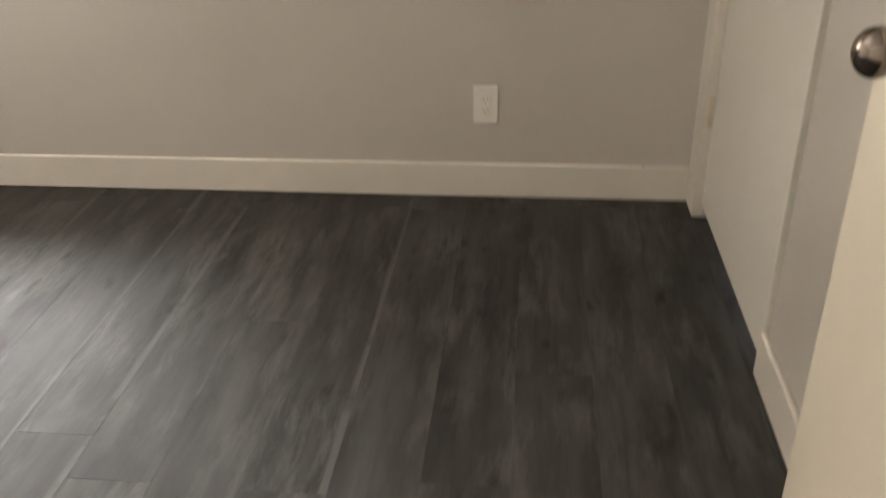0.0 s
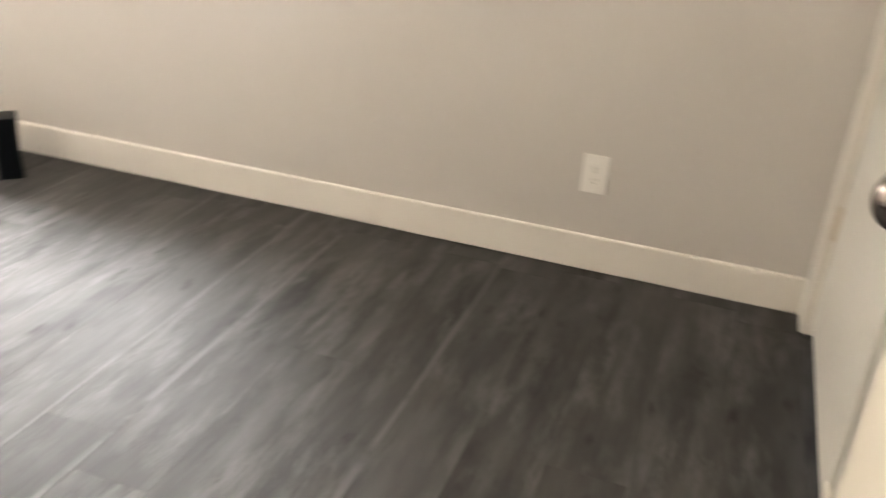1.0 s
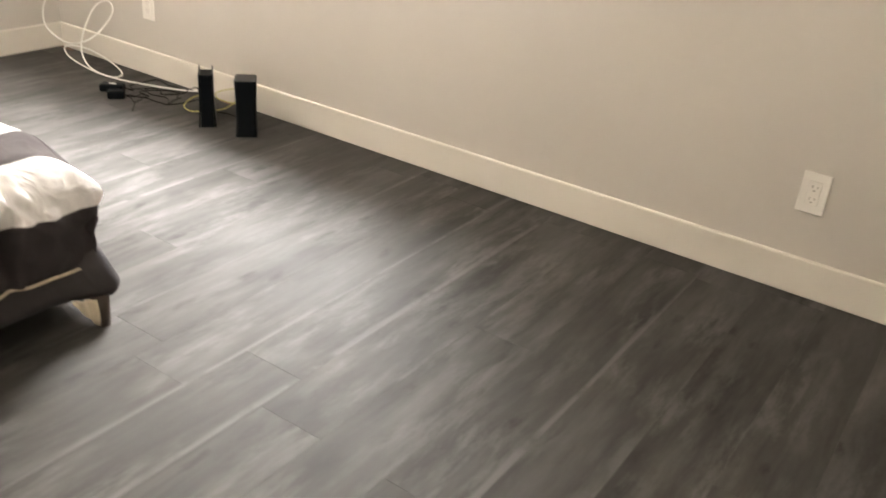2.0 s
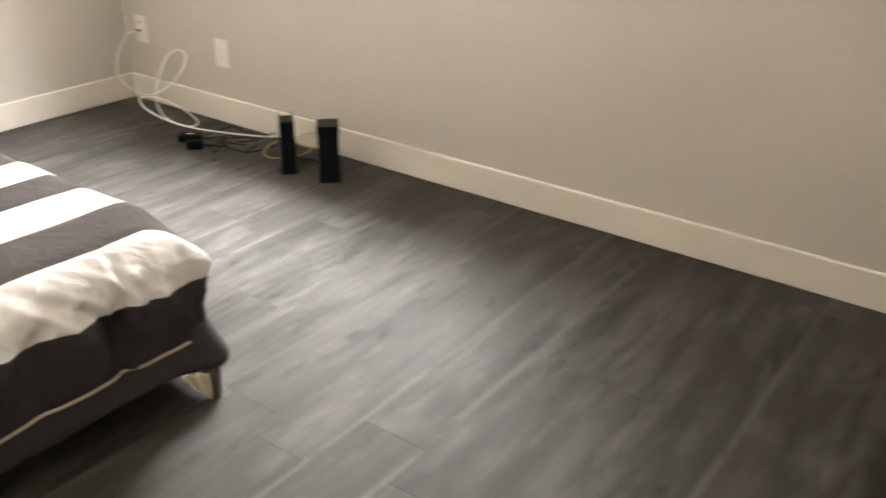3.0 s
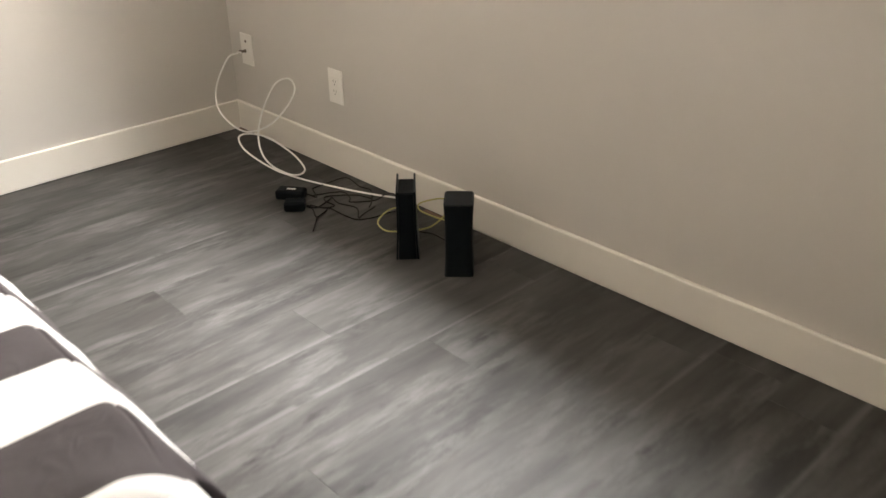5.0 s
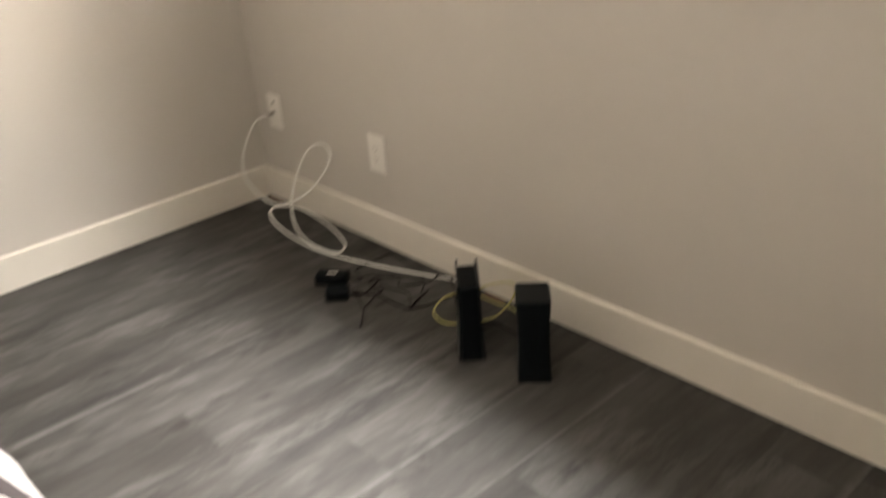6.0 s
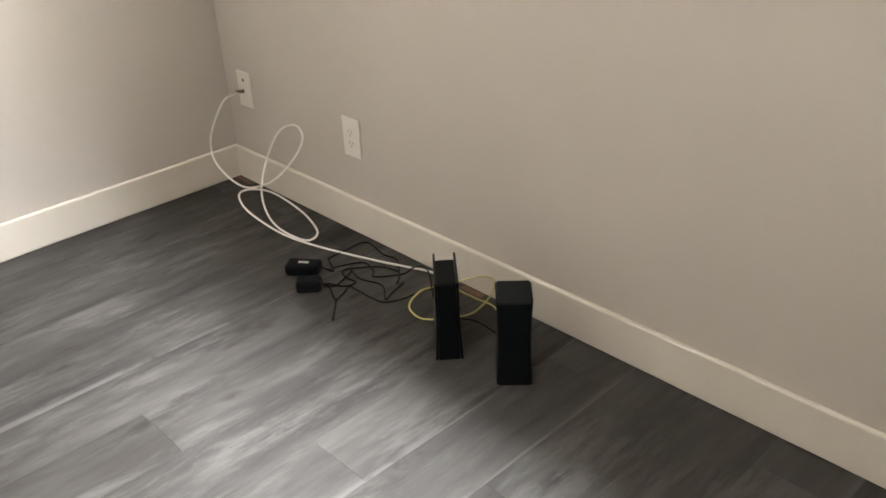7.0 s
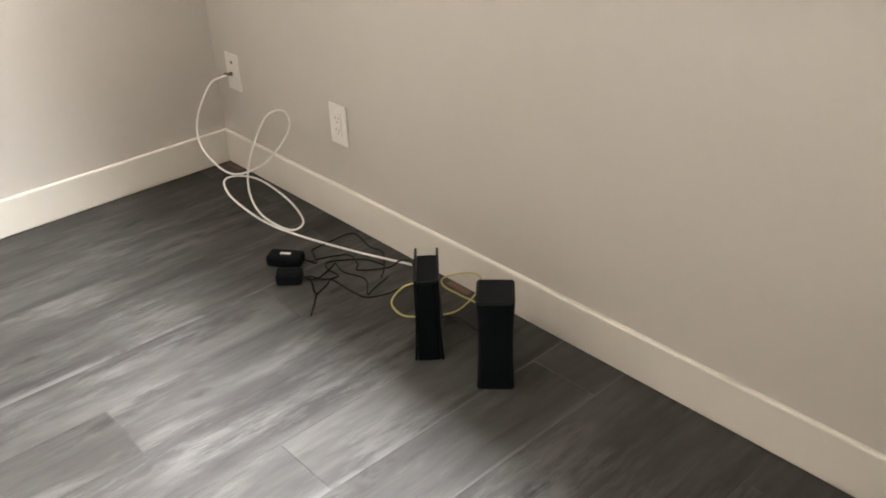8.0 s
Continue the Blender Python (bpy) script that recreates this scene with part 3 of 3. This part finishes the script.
# ---- network boxes by the wall ----
def tower(w, d, waist, top_in, z_front, z_back, n=18, round_=0.006):
    """A box w wide and d deep that narrows at its waist; local y runs to the back."""
    bm = bmesh.new()
    rings = []
    for i in range(n + 1):
        t = i / n
        pinch = waist * (1 - (2 * t - 1) ** 2)
        ww = w / 2 - pinch * 0.5 - top_in * t * 0.5
        y0, y1 = pinch * 1.2 + 0.002 * t, d - pinch * 0.7
        ring = []
        for cx, cy, a0 in ((ww, y0, -90), (ww, y1, 0), (-ww, y1, 90), (-ww, y0, 180)):
            for k in range(4):
                a = math.radians(a0 + 30 * k)
                ox = cx - math.copysign(round_, cx) + round_ * math.cos(a)
                oy = cy + (round_ if cy == y0 else -round_) + round_ * math.sin(a)
                z = t * (z_front + (z_back - z_front) * (oy / d))
                ring.append(bm.verts.new((ox, oy, z)))
        rings.append(ring)
    m = len(rings[0])
    for a, b in zip(rings, rings[1:]):
        for k in range(m):
            bm.faces.new((a[k], a[(k + 1) % m], b[(k + 1) % m], b[k]))
    bm.faces.new(rings[0][::-1])
    bm.faces.new(rings[-1])
    return bm


def modem():
    a = math.degrees(math.atan2(0.047, 0.042))
    m = empty("modem", pose(1.278, -0.2695, 0, 0, 0, a), "black upright cable modem with raised side panels on the floor", "modem")
    part("body", tower(0.050, 0.150, 0.003, 0.006, 0.194, 0.176), BLACK, m, smooth=False)
    for s in (-1, 1):
        p = tower(0.0055, 0.160, 0.0, 0.0, 0.201, 0.190, 18, 0.0015)
        for v in p.verts:      # side panels follow the waist and lean in towards the top
            t = min(1.0, v.co.z / 0.2)
            v.co.x += s * (0.0290 - 0.0050 * min(1.0, t * 2.2))
            v.co.y = v.co.y * (1 - 0.10 * (1 - (2 * t - 1) ** 2)) + 0.008 * (1 - (2 * t - 1) ** 2)
        part("side_panel", p, GLOSS, m, "glossy black side panel")
    part("top_ridge", box(-0.022, 0.022, 0.004, 0.010, 0.190, 0.1965, 0.001, 1), BLACK, m)
    for z in (0.05, 0.085, 0.12):
        part("port", box(-0.008, 0.008, 0.1415, 0.1475, z, z + 0.012, 0.001, 1), SLOT, m)


def router():
    a = math.degrees(math.atan2(0.053, 0.055))
    r = empty("router", pose(1.4485, -0.240, 0, 0, 0, a), "black hourglass-shaped router standing upright on the floor", "router")
    part("body", tower(0.078, 0.104, 0.0065, 0.000, 0.206, 0.201, 20, 0.009), BLACK, r, smooth=False)
    part("foot", box(-0.036, 0.036, 0.006, 0.098, 0.0, 0.006, 0.002, 1), GLOSS, r)
    part("top_cap", box(-0.0365, 0.0365, 0.004, 0.100, 0.1985, 0.2065, 0.0035, 2), GLOSS, r, "glossy black cap")
    part("port", box(-0.010, 0.010, 0.0965, 0.0985, 0.045, 0.058, 0.001, 1), SLOT, r)


modem()
router()


def adapter(name, label, x, y, turn, w, d, h, cords, plate=False):
    a = empty(name, pose(x, y, 0, 0, 0, turn), label, "power adapter", "power adapters on the floor")
    part("body", box(-w / 2, w / 2, -d / 2, d / 2, 0, h, 0.009, 3), BLACK, a, smooth=False)
    if plate:
        part("rating_label", box(-0.012, 0.016, -0.006, 0.004, h - 0.0002, h + 0.0004), LABEL, a, "small grey printed label")
    inv = a.matrix_basis.inverted()
    for c in cords:
        part("cord", tube([inv @ Vector(p) for p in c], 0.0021, 7, 8), RUBBER, a, "thin black power cord", True)


adapter("power_adapter", "black power adapter with a small grey label lying on the floor", 0.705, -0.257, 36, 0.094, 0.050, 0.032,
        [[(0.743, -0.226, 0.016), (0.759, -0.212, 0.010), (0.753, -0.186, 0.004), (0.789, -0.119, 0.003), (0.844, -0.13, 0.003), (0.870, -0.148, 0.003), (0.917, -0.088, 0.004), (0.934, -0.062, 0.02), (1.000, -0.075, 0.045), (1.112, -0.16, 0.05)],
         [(0.746, -0.222, 0.014), (0.768, -0.205, 0.006), (0.707, -0.175, 0.003), (0.698, -0.165, 0.003), (0.697, -0.11, 0.003), (0.705, -0.038, 0.003), (0.794, -0.052, 0.003), (0.849, -0.05, 0.006), (0.915, -0.10, 0.004), (0.940, -0.13, 0.003)]], True)
adapter("power_adapter", "square black power adapter beside the labelled one", 0.788, -0.301, 48.5, 0.066, 0.046, 0.033,
        [[(0.808, -0.270, 0.012), (0.831, -0.250, 0.005), (0.808, -0.185, 0.003), (0.801, -0.169, 0.003), (0.849, -0.18, 0.003), (0.918, -0.163, 0.003), (0.977, -0.202, 0.003), (0.968, -0.174, 0.004), (0.951, -0.116, 0.003)],
         [(0.811, -0.274, 0.010), (0.827, -0.264, 0.003), (0.869, -0.285, 0.003), (0.891, -0.295, 0.003), (0.953, -0.353, 0.003)],
         [(0.891, -0.293, 0.006), (0.871, -0.248, 0.004), (0.857, -0.224, 0.003), (0.899, -0.222, 0.003), (0.934, -0.222, 0.003), (0.985, -0.213, 0.003), (1.010, -0.17, 0.004), (1.021, -0.115, 0.006), (1.061, -0.09, 0.02), (1.132, -0.13, 0.05)],
         [(0.814, -0.262, 0.012), (0.847, -0.235, 0.004), (0.855, -0.20, 0.003), (0.808, -0.20, 0.003), (0.783, -0.175, 0.003), (0.839, -0.105, 0.003), (0.899, -0.085, 0.003)]])

coax = empty("coaxial_cable", pose(0.3, -0.1, 0), "stiff white coaxial cable looping from wall plate to modem", "cable")
COAX_LINE = [(0.107, -0.026, 0.313), (0.119, -0.050, 0.318), (0.130, -0.100, 0.306), (0.115, -0.150, 0.206), (0.164, -0.170, 0.132), (0.290, -0.160, 0.093), (0.358, -0.100, 0.116),
             (0.403, -0.045, 0.182), (0.422, -0.020, 0.243), (0.377, -0.012, 0.269), (0.314, -0.030, 0.238), (0.286, -0.070, 0.151), (0.318, -0.120, 0.084),
             (0.381, -0.154, 0.040), (0.455, -0.164, 0.012), (0.551, -0.154, 0.004), (0.573, -0.126, 0.004), (0.544, -0.092, 0.010), (0.446, -0.073, 0.030),
             (0.328, -0.089, 0.060), (0.292, -0.143, 0.080), (0.300, -0.189, 0.080), (0.357, -0.201, 0.050), (0.489, -0.187, 0.020), (0.603, -0.153, 0.005),
             (0.770, -0.103, 0.004), (0.891, -0.065, 0.008), (0.969, -0.054, 0.020), (1.021, -0.062, 0.032)]
part("jacket", tube([Vector(p) - Vector((0.3, -0.1, 0)) for p in COAX_LINE], 0.0031, 10, 10), COAX, coax, smooth=True)
part("plug", lathe([(0.0055, 0), (0.0055, 0.018), (0.0045, 0.019), (0.0045, 0.030)], (0.8, -0.5, 0.25), (0.718, 0.040, 0.031), 12), STEEL, coax, "metal cable plug", True)
part("plug_lead", tube([(0.74, 0.028, 0.038), (0.767, 0.000, 0.043), (0.80, -0.045, 0.05), (0.828, -0.065, 0.055)], 0.0034, 8, 8), RUBBER, coax, "dark moulded cable end", True)

lead = empty("network_cable", pose(1.1, -0.13, 0), "thin yellow network cable linking modem and router", "cable")
LEAD_LINE = [(1.147, -0.148, 0.090), (1.112, -0.125, 0.070), (1.084, -0.124, 0.050), (1.048, -0.148, 0.030), (1.055, -0.191, 0.012), (1.102, -0.205, 0.006), (1.144, -0.188, 0.010), (1.198, -0.131, 0.018), (1.208, -0.087, 0.030),
             (1.205, -0.046, 0.050), (1.193, -0.029, 0.070), (1.161, -0.040, 0.072), (1.117, -0.077, 0.055), (1.120, -0.080, 0.034), (1.174, -0.076, 0.030), (1.250, -0.087, 0.040), (1.344, -0.155, 0.05), (1.374, -0.172, 0.052)]
part("jacket", tube([Vector(p) - Vector((1.1, -0.13, 0)) for p in LEAD_LINE], 0.0023, 8, 10), YELLOW, lead, smooth=True)
cord = empty("black_cable", pose(1.213, -0.12, 0), "thin black cord on the floor between modem and router", "cable")
part("jacket", tube([(-0.075, -0.055, 0.04), (-0.05, -0.035, 0.012), (-0.027, -0.016, 0.005), (0.004, 0.0, 0.004), (0.05, -0.004, 0.006), (0.087, -0.016, 0.014), (0.14, -0.045, 0.04), (0.165, -0.058, 0.05)], 0.0022, 7, 8), RUBBER, cord, smooth=True)


# ---- floor ----
structure("floor", box(-THICK, EAST + 1.4, SOUTH - THICK, THICK, -0.06, -0.0085), SUBFLOOR, "grey-brown wood-look plank floor", "floor")
floor = bpy.data.objects["floor"]
PLANK_W, PLANK_0, PLANK_L = 0.1675, 0.099, 1.22
ENDS = {5: -0.37, 6: -0.852, 8: -0.652, 10: -0.50, 11: -0.965, 15: -1.19, 17: -0.752, 21: -0.92}


def plank(x0, x1, y0, y1, mat):
    g, c, e, h = 0.0001, 0.0005, 0.0007, 0.008      # ends are bevelled more than sides
    x0, x1, y0, y1 = x0 + g, x1 - g, y0 + 2 * g, y1 - 2 * g
    cx, cy = (x0 + x1) / 2, (y0 + y1) / 2
    V = []
    for a, b, z in ((0, 0, -h), (0, 0, -c * 0.8), (c, e, 0.0)):
        for x, y in ((x0 + a, y0 + b), (x1 - a, y0 + b), (x1 - a, y1 - b), (x0 + a, y1 - b)):
            V.append((x - cx, y - cy, z))
    F = [(8, 9, 10, 11)]
    for b in (0, 4):
        F += [(b + i, b + (i + 1) % 4, b + 4 + (i + 1) % 4, b + 4 + i) for i in range(4)]
    me = bpy.data.meshes.new("plank")
    me.from_pydata(V, [], F)
    me.materials.append(mat)
    ob = new("plank", me)
    ob.parent = floor
    ob.location = (cx, cy, 0)


rng = random.Random(7)
k = 0
x = PLANK_0 - PLANK_W
while x < EAST + 1.25:
    first = ENDS.get(k, rng.uniform(-0.16, -0.05))
    cuts = [0.0]
    e = first
    while e > SOUTH:
        if e < -0.03:
            cuts.append(e)
        e -= PLANK_L
    cuts.append(SOUTH - 0.1)
    xa, xb = max(x, -0.02), min(x + PLANK_W, EAST + 1.25)
    for a, b in zip(cuts, cuts[1:]):
        plank(xa, xb, b, a, EDGE_LIT if k in (4, 8, 9, 12, 14, 15, 18) else PLANK)
    x += PLANK_W
    k += 1

# bare wood that shows where planks stop short of the baseboard
for gx0, gx1, gy in ((0.018, 0.105, -0.0205), (1.075, 1.150, -0.0195)):
    strip = box(gx0, gx1, gy - 0.013, gy + 0.005, -0.002, 0.0012, 0.0006, 1)
    finish(strip, "bare_edge", BARE, floor, "brown bare wood at the floor edge")
